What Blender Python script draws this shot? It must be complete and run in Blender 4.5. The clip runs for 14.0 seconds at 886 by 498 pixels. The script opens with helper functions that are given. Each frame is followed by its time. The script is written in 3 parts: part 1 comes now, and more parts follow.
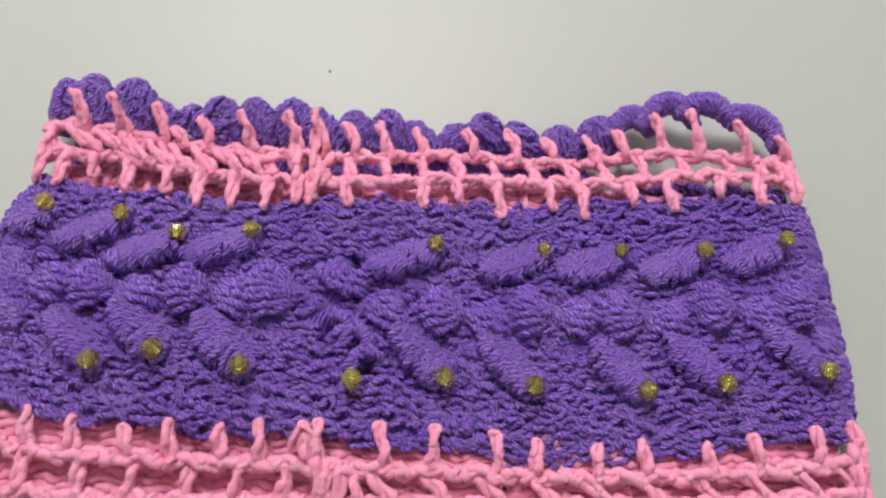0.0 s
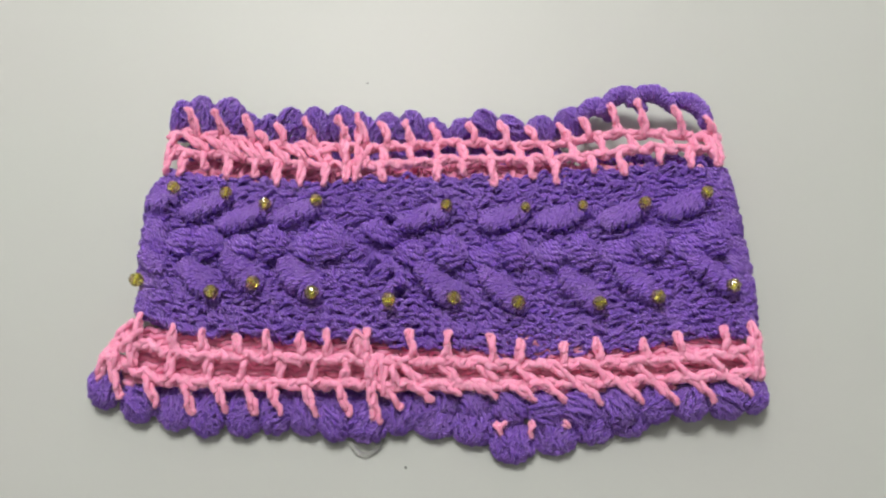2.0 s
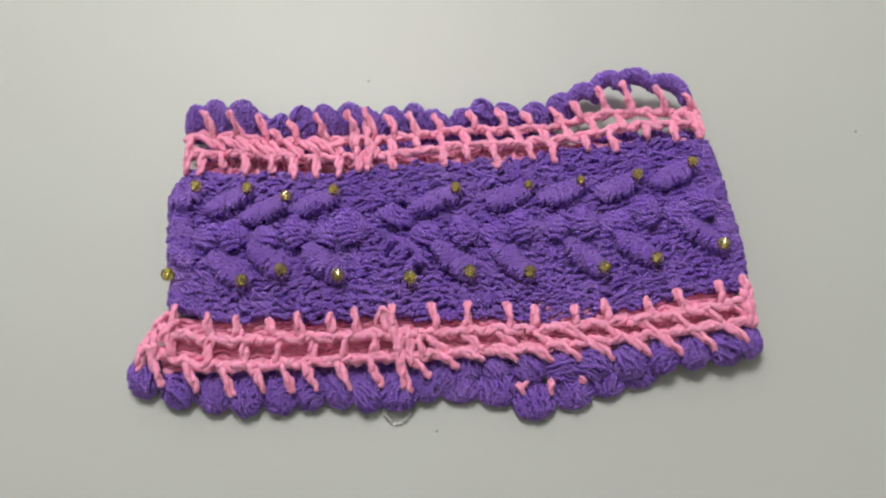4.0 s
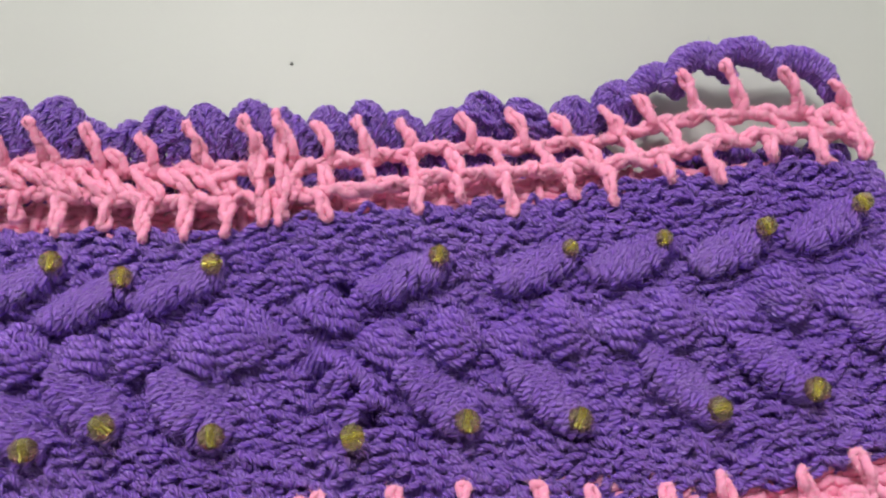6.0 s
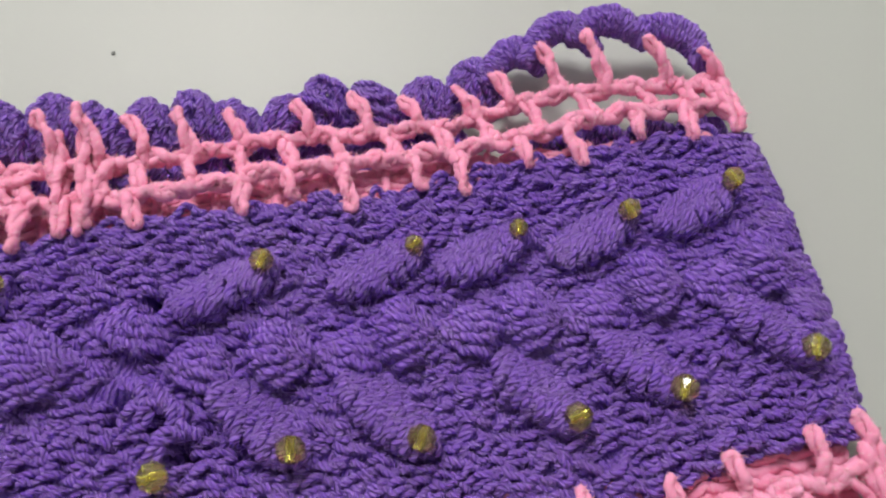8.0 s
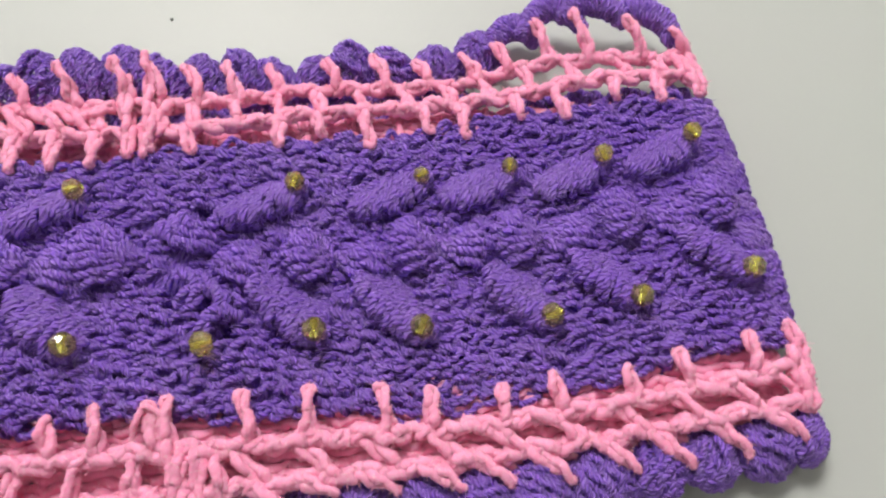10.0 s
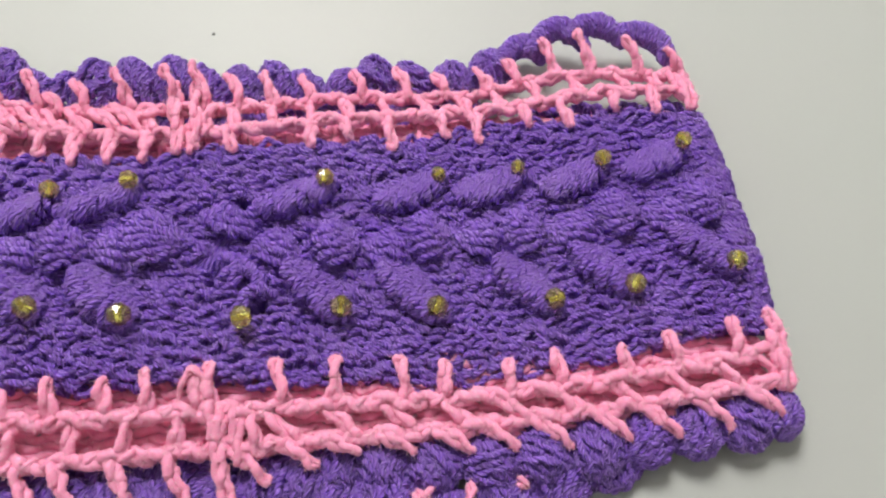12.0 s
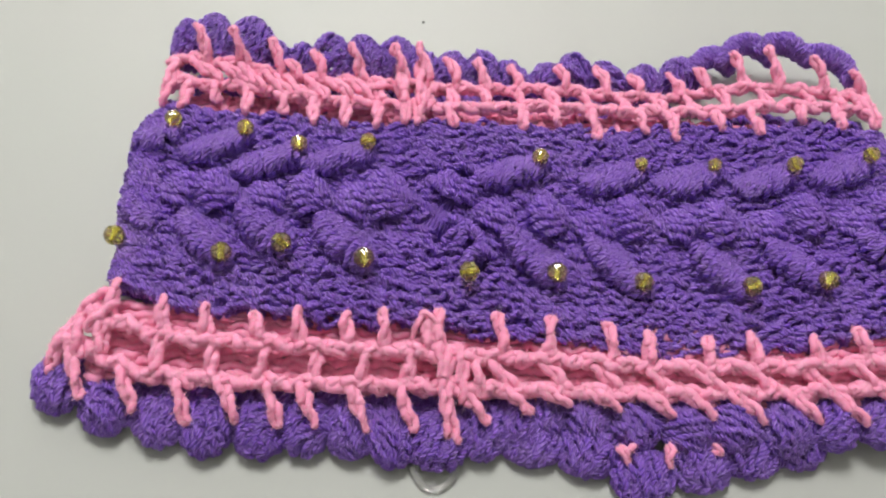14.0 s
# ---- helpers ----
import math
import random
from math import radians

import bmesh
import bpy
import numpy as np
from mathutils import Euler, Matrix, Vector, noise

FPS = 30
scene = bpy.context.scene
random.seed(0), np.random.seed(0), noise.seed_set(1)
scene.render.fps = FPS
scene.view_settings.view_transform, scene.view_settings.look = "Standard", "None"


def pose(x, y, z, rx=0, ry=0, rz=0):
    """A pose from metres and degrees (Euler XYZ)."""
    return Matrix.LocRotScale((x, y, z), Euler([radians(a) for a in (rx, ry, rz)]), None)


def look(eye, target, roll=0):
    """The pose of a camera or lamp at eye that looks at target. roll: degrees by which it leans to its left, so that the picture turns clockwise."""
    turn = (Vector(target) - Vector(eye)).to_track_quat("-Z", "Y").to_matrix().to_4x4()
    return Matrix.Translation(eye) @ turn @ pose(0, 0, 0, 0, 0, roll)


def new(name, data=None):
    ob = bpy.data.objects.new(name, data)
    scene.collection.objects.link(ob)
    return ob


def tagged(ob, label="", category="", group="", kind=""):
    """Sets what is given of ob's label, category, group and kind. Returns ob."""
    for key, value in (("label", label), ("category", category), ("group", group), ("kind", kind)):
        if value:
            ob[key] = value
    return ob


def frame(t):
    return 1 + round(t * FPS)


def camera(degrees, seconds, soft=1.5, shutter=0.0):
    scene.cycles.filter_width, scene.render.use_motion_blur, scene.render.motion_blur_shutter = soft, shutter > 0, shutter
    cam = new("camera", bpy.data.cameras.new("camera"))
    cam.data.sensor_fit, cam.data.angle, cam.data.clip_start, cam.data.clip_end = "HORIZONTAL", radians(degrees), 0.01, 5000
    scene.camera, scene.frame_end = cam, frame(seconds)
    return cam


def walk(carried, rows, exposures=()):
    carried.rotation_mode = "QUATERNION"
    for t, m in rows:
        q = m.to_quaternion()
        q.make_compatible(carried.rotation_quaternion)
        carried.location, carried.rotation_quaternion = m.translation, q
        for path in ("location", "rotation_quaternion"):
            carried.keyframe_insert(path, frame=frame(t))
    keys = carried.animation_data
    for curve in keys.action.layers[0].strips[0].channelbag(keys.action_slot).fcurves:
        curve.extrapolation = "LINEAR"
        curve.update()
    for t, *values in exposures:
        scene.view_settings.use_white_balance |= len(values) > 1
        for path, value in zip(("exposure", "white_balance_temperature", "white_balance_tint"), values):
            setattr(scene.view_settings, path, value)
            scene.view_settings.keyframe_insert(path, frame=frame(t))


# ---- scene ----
cam = camera(62.4, 14.0, 2.3)
PATH = [
    (0, (-0.006, -0.071, 0.237), (0.089, 0.72, -1.598), 9.3),
    (0.5, (-0.006, -0.073, 0.235), (0.11, 0.623, -1.636), 11.8),
    (1, (-0.009, -0.076, 0.241), (0.146, 0.591, -1.638), 15.6),
    (1.5, (-0.003, -0.092, 0.275), (0.046, 0.641, -1.585), 4.9),
    (2, (0.01, -0.121, 0.318), (-0.04, 0.647, -1.528), -2.6),
    (2.5, (0.007, -0.151, 0.369), (-0.061, 0.705, -1.437), -4.7),
    (2.7, (0.002, -0.165, 0.38), (-0.07, 0.727, -1.408), -4.5),
    (4.8, (-0.017, -0.104, 0.275), (0.092, 0.645, -1.576), 3.7),
    (5, (-0.018, -0.092, 0.259), (0.064, 0.696, -1.577), 1.5),
    (5.5, (-0.017, -0.085, 0.225), (0.047, 0.76, -1.586), 3.0),
    (6, (-0.004, -0.049, 0.199), (0.08, 0.726, -1.643), 2.3),
    (6.5, (0.014, -0.033, 0.189), (0.177, 0.758, -1.641), 6.1),
    (7, (0.027, -0.025, 0.187), (0.21, 0.754, -1.646), 5.4),
    (7.5, (0.033, -0.03, 0.184), (0.226, 0.759, -1.643), 5.0),
    (8, (0.029, -0.044, 0.179), (0.219, 0.723, -1.659), 6.5),
    (8.5, (0.023, -0.061, 0.187), (0.206, 0.736, -1.638), 6.8),
    (10.8, (0.026, -0.095, 0.213), (0.193, 0.79, -1.573), 5.8),
    (11, (0.025, -0.1, 0.218), (0.189, 0.807, -1.557), 5.6),
    (11.5, (0.025, -0.106, 0.22), (0.184, 0.812, -1.55), 5.5),
    (12, (0.02, -0.102, 0.215), (0.183, 0.8, -1.563), 6.1),
    (12.5, (0.001, -0.095, 0.214), (0.147, 0.796, -1.571), 6.7),
    (13, (-0.019, -0.088, 0.218), (0.083, 0.82, -1.562), 4.8),
    (13.5, (-0.034, -0.1, 0.223), (0.033, 0.849, -1.536), 4.7),
    (14, (-0.037, -0.124, 0.223), (0.028, 0.831, -1.533), 6.3),
]
EXPOSURES = [(0, -0.12), (0.5, -0.14), (1.0, 0.0), (1.5, 0.02), (2.0, -0.06), (2.5, -0.20), (4.8, -0.20), (5.0, -0.12), (6.5, -0.15), (8.0, -0.20), (8.5, -0.06), (11.0, 0.08), (12.5, 0.03), (14.0, -0.03)]
walk(cam, [(t, look(eye, target, roll)) for t, eye, target, roll in PATH], EXPOSURES)


# ---- world, light, exposure ----
world = bpy.data.worlds.new("world")
scene.world = world
world.use_nodes = True
world.node_tree.nodes["Background"].inputs[0].default_value = (0.9, 0.95, 1.0, 1)
world.node_tree.nodes["Background"].inputs[1].default_value = 0.05
scene.view_settings.exposure = 0.0

LAMP_X, LAMP_Y = -0.25, 1.20
CEILING = 1.80


def area_lamp(name, x, y, z, sx, sy, watts, colour):
    data = bpy.data.lights.new(name, "AREA")
    data.shape, data.size, data.size_y, data.energy, data.color = "RECTANGLE", sx, sy, watts, colour
    ob = new(name, data)
    ob.matrix_world = pose(x, y, z)
    return ob


area_lamp("ceiling_lamp_light", LAMP_X, LAMP_Y, CEILING - 0.07, 0.80, 0.80, 42.0, (1.0, 0.985, 0.94))


# ---- materials ----
def material(name):
    m = bpy.data.materials.new(name)
    m.use_nodes = True
    t = m.node_tree
    return m, t, t.nodes, t.links, t.nodes["Principled BSDF"]


def noise_node(n, l, scale, detail=4.0, rough=0.6):
    tc = n.new("ShaderNodeTexCoord")
    k = n.new("ShaderNodeTexNoise")
    k.inputs["Scale"].default_value, k.inputs["Detail"].default_value, k.inputs["Roughness"].default_value = scale, detail, rough
    l.new(tc.outputs["Object"], k.inputs["Vector"])
    return k


def ramp_node(n, l, source, stops):
    r = n.new("ShaderNodeValToRGB")
    while len(r.color_ramp.elements) < len(stops):
        r.color_ramp.elements.new(0.5)
    for e, (p, c) in zip(r.color_ramp.elements, stops):
        e.position, e.color = p, (*c, 1)
    l.new(source, r.inputs[0])
    return r


def maths(n, l, operation, a, b=None):
    k = n.new("ShaderNodeMath")
    k.operation = operation
    for socket, value in zip(k.inputs, (a, b)):
        if isinstance(value, (int, float)):
            socket.default_value = value
        elif value is not None:
            l.new(value, socket)
    return k.outputs[0]


PLIES, LAY = 3, 3.9  # plies of the twist, and millimetres to one full turn


def yarn_material(name, dark, mid, light, sheen, soft, radius, rugged, plies, rough):
    """Plied wool: the attribute "fibre" holds the way round the strand (cosine, sine) and the millimetres along it."""
    m, t, n, l, b = material(name)
    lines = n.new("ShaderNodeAttribute")
    lines.attribute_name = "fibre"
    axes = n.new("ShaderNodeSeparateXYZ")
    l.new(lines.outputs["Vector"], axes.inputs[0])
    angle = maths(n, l, "ARCTAN2", axes.outputs["Y"], axes.outputs["X"])
    lay = maths(n, l, "SUBTRACT", angle, maths(n, l, "MULTIPLY", axes.outputs["Z"], 2 * math.pi / LAY))
    ply = maths(n, l, "ABSOLUTE", maths(n, l, "SINE", maths(n, l, "MULTIPLY", lay, PLIES / 2)))
    ply = maths(n, l, "POWER", ply, 0.6)
    along = n.new("ShaderNodeCombineXYZ")
    l.new(maths(n, l, "MULTIPLY", maths(n, l, "COSINE", lay), 1.5), along.inputs[0])
    l.new(maths(n, l, "MULTIPLY", maths(n, l, "SINE", lay), 1.5), along.inputs[1])
    l.new(maths(n, l, "MULTIPLY", axes.outputs["Z"], 0.35), along.inputs[2])
    fine = n.new("ShaderNodeTexNoise")
    fine.inputs["Scale"].default_value, fine.inputs["Detail"].default_value, fine.inputs["Roughness"].default_value = 2.6, 4.0, 0.65
    l.new(along.outputs[0], fine.inputs["Vector"])
    broad = noise_node(n, l, 45.0, 3.0)
    geo = n.new("ShaderNodeNewGeometry")
    tone = maths(n, l, "MULTIPLY", fine.outputs["Fac"], 0.80)
    tone = maths(n, l, "ADD", tone, maths(n, l, "MULTIPLY", geo.outputs["Random Per Island"], 0.25))
    tone = maths(n, l, "ADD", tone, maths(n, l, "MULTIPLY", broad.outputs["Fac"], 0.28))
    r = ramp_node(n, l, tone, [(0.36, dark), (0.62, mid), (0.88, light)])
    l.new(r.outputs[0], b.inputs["Base Color"])
    b.inputs["Roughness"].default_value = rough
    b.inputs["Specular IOR Level"].default_value = 0.45
    b.inputs["Sheen Weight"].default_value = sheen
    b.inputs["Sheen Roughness"].default_value = 0.5
    b.inputs["Sheen Tint"].default_value = (*light, 1)
    b.inputs["Subsurface Weight"].default_value = soft
    b.inputs["Subsurface Radius"].default_value = radius
    b.inputs["Subsurface Scale"].default_value = 0.001
    bump = n.new("ShaderNodeBump")
    bump.inputs["Strength"].default_value, bump.inputs["Distance"].default_value = rugged, 0.0006
    l.new(fine.outputs["Fac"], bump.inputs["Height"])
    twist = n.new("ShaderNodeBump")
    twist.inputs["Strength"].default_value, twist.inputs["Distance"].default_value = plies, 0.0016
    l.new(ply, twist.inputs["Height"])
    l.new(bump.outputs[0], twist.inputs["Normal"])
    l.new(twist.outputs[0], b.inputs["Normal"])
    return m


# The purple's last, lilac colour paints highlights as streaks along the plies.
PURPLE = yarn_material("purple_yarn", (0.165, 0.058, 0.50), (0.285, 0.116, 0.75), (0.51, 0.29, 0.97), 0.30, 0.40, (1.6, 1.2, 1.6), 0.8, 1.0, 0.40)
PINK = yarn_material("pink_yarn", (0.96, 0.26, 0.46), (0.99, 0.33, 0.54), (1.0, 0.43, 0.64), 0.6, 0.35, (1.8, 1.3, 1.3), 0.22, 0.07, 0.8)


def lit_fibre_material(name, low, high):
    m, t, n, l, b = material(name)
    geo = n.new("ShaderNodeNewGeometry")
    # Runs paler than the yarn: highlights on the plies put into the fibre colour.
    r = ramp_node(n, l, geo.outputs["Random Per Island"], [(0.0, low), (1.0, high)])
    l.new(r.outputs[0], b.inputs["Base Color"])
    b.inputs["Roughness"].default_value = 0.45
    b.inputs["Specular IOR Level"].default_value = 0.5
    return m


LIT_PURPLE_FIBRE = lit_fibre_material("lit_purple_fibre", (0.19, 0.078, 0.52), (0.54, 0.35, 0.98))
LIT_PINK_FIBRE = lit_fibre_material("lit_pink_fibre", (0.97, 0.36, 0.52), (1.0, 0.60, 0.72))


def bead_material():
    m, t, n, l, b = material("olive_crystal")
    k = noise_node(n, l, 120.0, 2.0)
    r = ramp_node(n, l, k.outputs["Fac"], [(0.3, (0.92, 0.84, 0.14)), (0.7, (1.0, 0.94, 0.24))])
    l.new(r.outputs[0], b.inputs["Base Color"])
    b.inputs["Roughness"].default_value = 0.02
    b.inputs["IOR"].default_value = 1.55
    b.inputs["Transmission Weight"].default_value = 0.94
    b.inputs["Coat Weight"].default_value = 0.6
    b.inputs["Coat Roughness"].default_value = 0.03
    return m


def plain_material(name, lo, hi, scale, rough, bump_strength=0.1, bump_distance=0.0005):
    m, t, n, l, b = material(name)
    k = noise_node(n, l, scale, 5.0)
    r = ramp_node(n, l, k.outputs["Fac"], [(0.3, lo), (0.7, hi)])
    l.new(r.outputs[0], b.inputs["Base Color"])
    b.inputs["Roughness"].default_value = rough
    f = noise_node(n, l, scale * 40, 3.0)
    bump = n.new("ShaderNodeBump")
    bump.inputs["Strength"].default_value, bump.inputs["Distance"].default_value = bump_strength, bump_distance
    l.new(f.outputs["Fac"], bump.inputs["Height"])
    l.new(bump.outputs[0], b.inputs["Normal"])
    return m


BEAD = bead_material()
TABLE_WHITE = plain_material("white_laminate", (0.445, 0.442, 0.436), (0.440, 0.461, 0.441), 3.0, 0.5)
WALL_PAINT = plain_material("wall_paint", (0.84, 0.84, 0.82), (0.88, 0.88, 0.86), 1.5, 0.9)
FLOOR_TILE = plain_material("floor_tile", (0.42, 0.40, 0.37), (0.50, 0.48, 0.45), 2.0, 0.5)
LEG_WHITE = plain_material("white_metal", (0.70, 0.70, 0.70), (0.76, 0.76, 0.76), 6.0, 0.4)
CRUMB = plain_material("dark_crumb", (0.16, 0.17, 0.17), (0.30, 0.30, 0.29), 900.0, 0.9)


def clear_plastic():
    m, t, n, l, b = material("clear_plastic")
    b.inputs["Base Color"].default_value = (0.93, 0.93, 0.93, 1)
    b.inputs["Roughness"].default_value = 0.15
    b.inputs["IOR"].default_value = 1.45
    b.inputs["Transmission Weight"].default_value = 0.85
    return m


def lamp_glass():
    m, t, n, l, b = material("lamp_diffuser")
    b.inputs["Base Color"].default_value = (0.9, 0.9, 0.88, 1)
    b.inputs["Emission Color"].default_value = (1.0, 0.97, 0.91, 1)
    b.inputs["Emission Strength"].default_value = 3.0
    return m


CLEAR = clear_plastic()
DIFFUSER = lamp_glass()


# ---- building helpers ----
def mesh_object(name, bm, mat, smooth=False):
    me = bpy.data.meshes.new(name)
    bm.to_mesh(me)
    bm.free()
    me.materials.append(mat)
    if smooth:
        me.shade_smooth()
    return new(name, me)


def part(name, bm, mat, parent, label=""):
    ob = mesh_object(name, bm, mat)
    ob.parent = parent
    return tagged(ob, label)


def box_bm(x0, y0, z0, x1, y1, z1, bevel=0.0):
    bm = bmesh.new()
    bmesh.ops.create_cube(bm, size=1, matrix=Matrix.LocRotScale(((x0 + x1) / 2, (y0 + y1) / 2, (z0 + z1) / 2), None, (x1 - x0, y1 - y0, z1 - z0)))
    if bevel:
        bmesh.ops.bevel(bm, geom=bm.edges[:], offset=bevel, segments=2, affect="EDGES", profile=0.5)
    return bm


# ---- the room ----
HALF, FLOOR = 1.9, -0.75
tagged(mesh_object("floor", box_bm(-HALF, -HALF, FLOOR - 0.1, HALF, HALF, FLOOR), FLOOR_TILE), "plain grey tiled room floor below the table", "floor", kind="structure")
tagged(mesh_object("ceiling", box_bm(-HALF - 0.1, -HALF - 0.1, CEILING, HALF + 0.1, HALF + 0.1, CEILING + 0.1), WALL_PAINT), "plain white painted ceiling above the table", "ceiling", kind="structure")
for wall_name, c in (("wall_north", (-HALF - 0.1, HALF, HALF + 0.1, HALF + 0.1)), ("wall_south", (-HALF - 0.1, -HALF - 0.1, HALF + 0.1, -HALF)),
                     ("wall_east", (HALF, -HALF, HALF + 0.1, HALF)), ("wall_west", (-HALF - 0.1, -HALF, -HALF, HALF))):
    tagged(mesh_object(wall_name, box_bm(c[0], c[1], FLOOR, c[2], c[3], CEILING), WALL_PAINT), "plain white painted room wall", "wall", kind="structure")

lamp = tagged(new("ceiling_lamp"), "square white ceiling lamp with glowing diffuser", "lamp")
lamp.location = (LAMP_X, LAMP_Y, CEILING)
part("housing", box_bm(-0.43, -0.43, -0.045, 0.43, 0.43, -0.002, 0.004), LEG_WHITE, lamp)
part("diffuser", box_bm(-0.405, -0.405, -0.055, 0.405, 0.405, -0.045), DIFFUSER, lamp, "glowing white diffuser")

table = tagged(new("table"), "plain smooth white table under the crochet piece", "table")
table.location = (0, 0, FLOOR)
part("tabletop", box_bm(-0.8, -0.6, 0.722, 0.8, 0.6, 0.75, 0.004), TABLE_WHITE, table, "smooth matte white tabletop")
for sx in (-1, 1):
    for sy in (-1, 1):
        part("leg", box_bm(sx * 0.72 - 0.022, sy * 0.52 - 0.022, 0, sx * 0.72 + 0.022, sy * 0.52 + 0.022, 0.722, 0.003), LEG_WHITE, table)


# ---- yarn ----
rng = np.random.default_rng(7)


SKIN = {"purple_yarn": [], "pink_yarn": [], "clear_plastic": []}


class Yarn:
    """Gathers twisted strands into one mesh. Laid-up paths are joined end to end, as one length of yarn runs back and forth."""

    def __init__(self):
        self.verts, self.faces, self.lines, self.outs, self.grain, self.count, self.chain = [], [], [], [], [], 0, []

    def lay(self, pts):
        """Adds a path to the running length, turning back at its nearer end."""
        pts = [tuple(p) for p in pts]
        if self.chain:
            e = np.array(self.chain[-1])
            if np.linalg.norm(e - np.array(pts[-1])) < np.linalg.norm(e - np.array(pts[0])):
                pts.reverse()
        self.chain += pts

    def run(self, r, **kw):
        """Makes the running length into a strand."""
        self.strand(self.chain, r, **kw)
        self.chain = []

    def strand(self, pts, r, seg=8, step=0.0006, pitch=0.0030, lobes=2, amp=0.06, wobble=0.00028, rough=0.05, taper=1.0):
        p = np.asarray(pts, float)
        d = np.concatenate([[0], np.cumsum(np.linalg.norm(np.diff(p, axis=0), axis=1))])
        n = max(4, int(d[-1] / step) + 1)
        s = np.linspace(0, d[-1], n)
        q = np.stack([np.interp(s, d, p[:, i]) for i in range(3)], 1)
        if len(q) > 6:
            for _ in range(2):
                q[1:-1] = 0.25 * q[:-2] + 0.5 * q[1:-1] + 0.25 * q[2:]
        ph = rng.uniform(0, 6.28, 3)
        q += wobble * np.sin(s[:, None] * np.array([870, 1130, 1010]) + ph) + 0.4 * wobble * np.sin(s[:, None] * np.array([2300, 1900, 2700]) + ph[::-1])
        tan = np.gradient(q, axis=0)
        tan /= np.linalg.norm(tan, axis=1)[:, None] + 1e-12
        t0 = tan[0]
        ax, ay, az = np.cross(t0, (0.3, 0.5, 0.8) if abs(t0[2]) < 0.8 else (1.0, 0.2, 0.0))
        frames = []
        for tx, ty, tz in tan.tolist():
            k = ax * tx + ay * ty + az * tz
            ax, ay, az = ax - k * tx, ay - k * ty, az - k * tz
            k = 1.0 / (math.sqrt(ax * ax + ay * ay + az * az) + 1e-12)
            ax, ay, az = ax * k, ay * k, az * k
            frames.append((ax, ay, az))
        a = np.array(frames)
        b = np.cross(tan, a)
        fi = np.arange(seg) * 2 * math.pi / seg
        turn = 2 * math.pi * s / pitch + ph[0]
        thick = 1 + 0.08 * np.sin(s * 520 + ph[1]) + 0.06 * np.sin(s * 1330 + ph[2])
        rad = r * thick[:, None] * (1 + amp * np.cos(lobes * (fi[None, :] - turn[:, None])))
        ends = np.clip(np.minimum(s, d[-1] - s) / (1.2 * r), 0.0, 1.0)
        rad = rad * (0.35 + 0.65 * np.sqrt(ends))[:, None] * (1 - (1 - taper) * (1 - np.abs(np.linspace(-1.0, 1.0, n))))[:, None]
        rad = rad * (1 + rough * rng.normal(size=rad.shape))
        v = q[:, None, :] + rad[:, :, None] * (np.cos(fi)[None, :, None] * a[:, None, :] + np.sin(fi)[None, :, None] * b[:, None, :])
        v[:, :, 2] = np.maximum(v[:, :, 2], 0.0002)
        i = np.arange(n - 1)[:, None] * seg
        j = np.arange(seg)[None, :]
        k = (j + 1) % seg
        f = np.stack([i + j, i + k, i + seg + k, i + seg + j], -1).reshape(-1, 4) + self.count
        self.verts.append(v.reshape(-1, 3))
        self.faces.append(f)
        self.outs.append((np.cos(fi)[None, :, None] * a[:, None, :] + np.sin(fi)[None, :, None] * b[:, None, :]).reshape(-1, 3))
        around = -np.sin(fi)[None, :, None] * a[:, None, :] + np.cos(fi)[None, :, None] * b[:, None, :]
        grain = tan[:, None, :] + (2 * math.pi * r / pitch) * around
        self.grain.append((grain / np.linalg.norm(grain, axis=-1, keepdims=True)).reshape(-1, 3))
        shape = (n, seg)
        self.lines.append(np.stack([np.broadcast_to(c, shape) for c in (np.cos(fi)[None, :], np.sin(fi)[None, :], (s * 1000 + ph[2] * 9)[:, None])], -1).reshape(-1, 3))
        self.count += n * seg

    def done(self, name, mat, parent, label=""):
        me = bpy.data.meshes.new(name)
        me.from_pydata(np.concatenate(self.verts), [], np.concatenate(self.faces))
        me.materials.append(mat)
        me.shade_smooth()
        fibre = me.attributes.new("fibre", "FLOAT_VECTOR", "POINT")
        fibre.data.foreach_set("vector", np.concatenate(self.lines).astype(np.float32).ravel())
        ob = new(name, me)
        ob.parent = parent
        SKIN[mat.name].append(np.concatenate([np.concatenate(self.verts), np.concatenate(self.outs), np.concatenate(self.grain)], 1)[::3])
        return tagged(ob, label)


# ---- plan of the neck warmer, lying flat and double ----
def line(xs, ys):
    return lambda x: np.interp(x, xs, ys)


left_edge = line([-0.085, -0.061, -0.043, -0.028, -0.018, 0.005, 0.031, 0.046, 0.059, 0.095], [-0.146, -0.147, -0.143, -0.134, -0.134, -0.137, -0.139, -0.132, -0.134, -0.134])
right_edge = line([-0.085, -0.058, -0.042, -0.011, 0.007, 0.041, 0.057, 0.074, 0.095], [0.139, 0.138, 0.138, 0.140, 0.139, 0.137, 0.134, 0.135, 0.13])
band_top = line([-0.14, -0.127, -0.103, -0.081, -0.059, -0.037, -0.015, 0.007, 0.03, 0.052, 0.075, 0.098, 0.14], [0.043, 0.043, 0.041, 0.038, 0.037, 0.040, 0.0435, 0.042, 0.043, 0.045, 0.048, 0.051, 0.051])
band_bottom = line([-0.14, -0.127, -0.112, -0.092, -0.052, -0.012, 0.028, 0.068, 0.089, 0.11, 0.14], [-0.028, -0.030, -0.034, -0.036, -0.037, -0.038, -0.041, -0.040, -0.037, -0.034, -0.030])
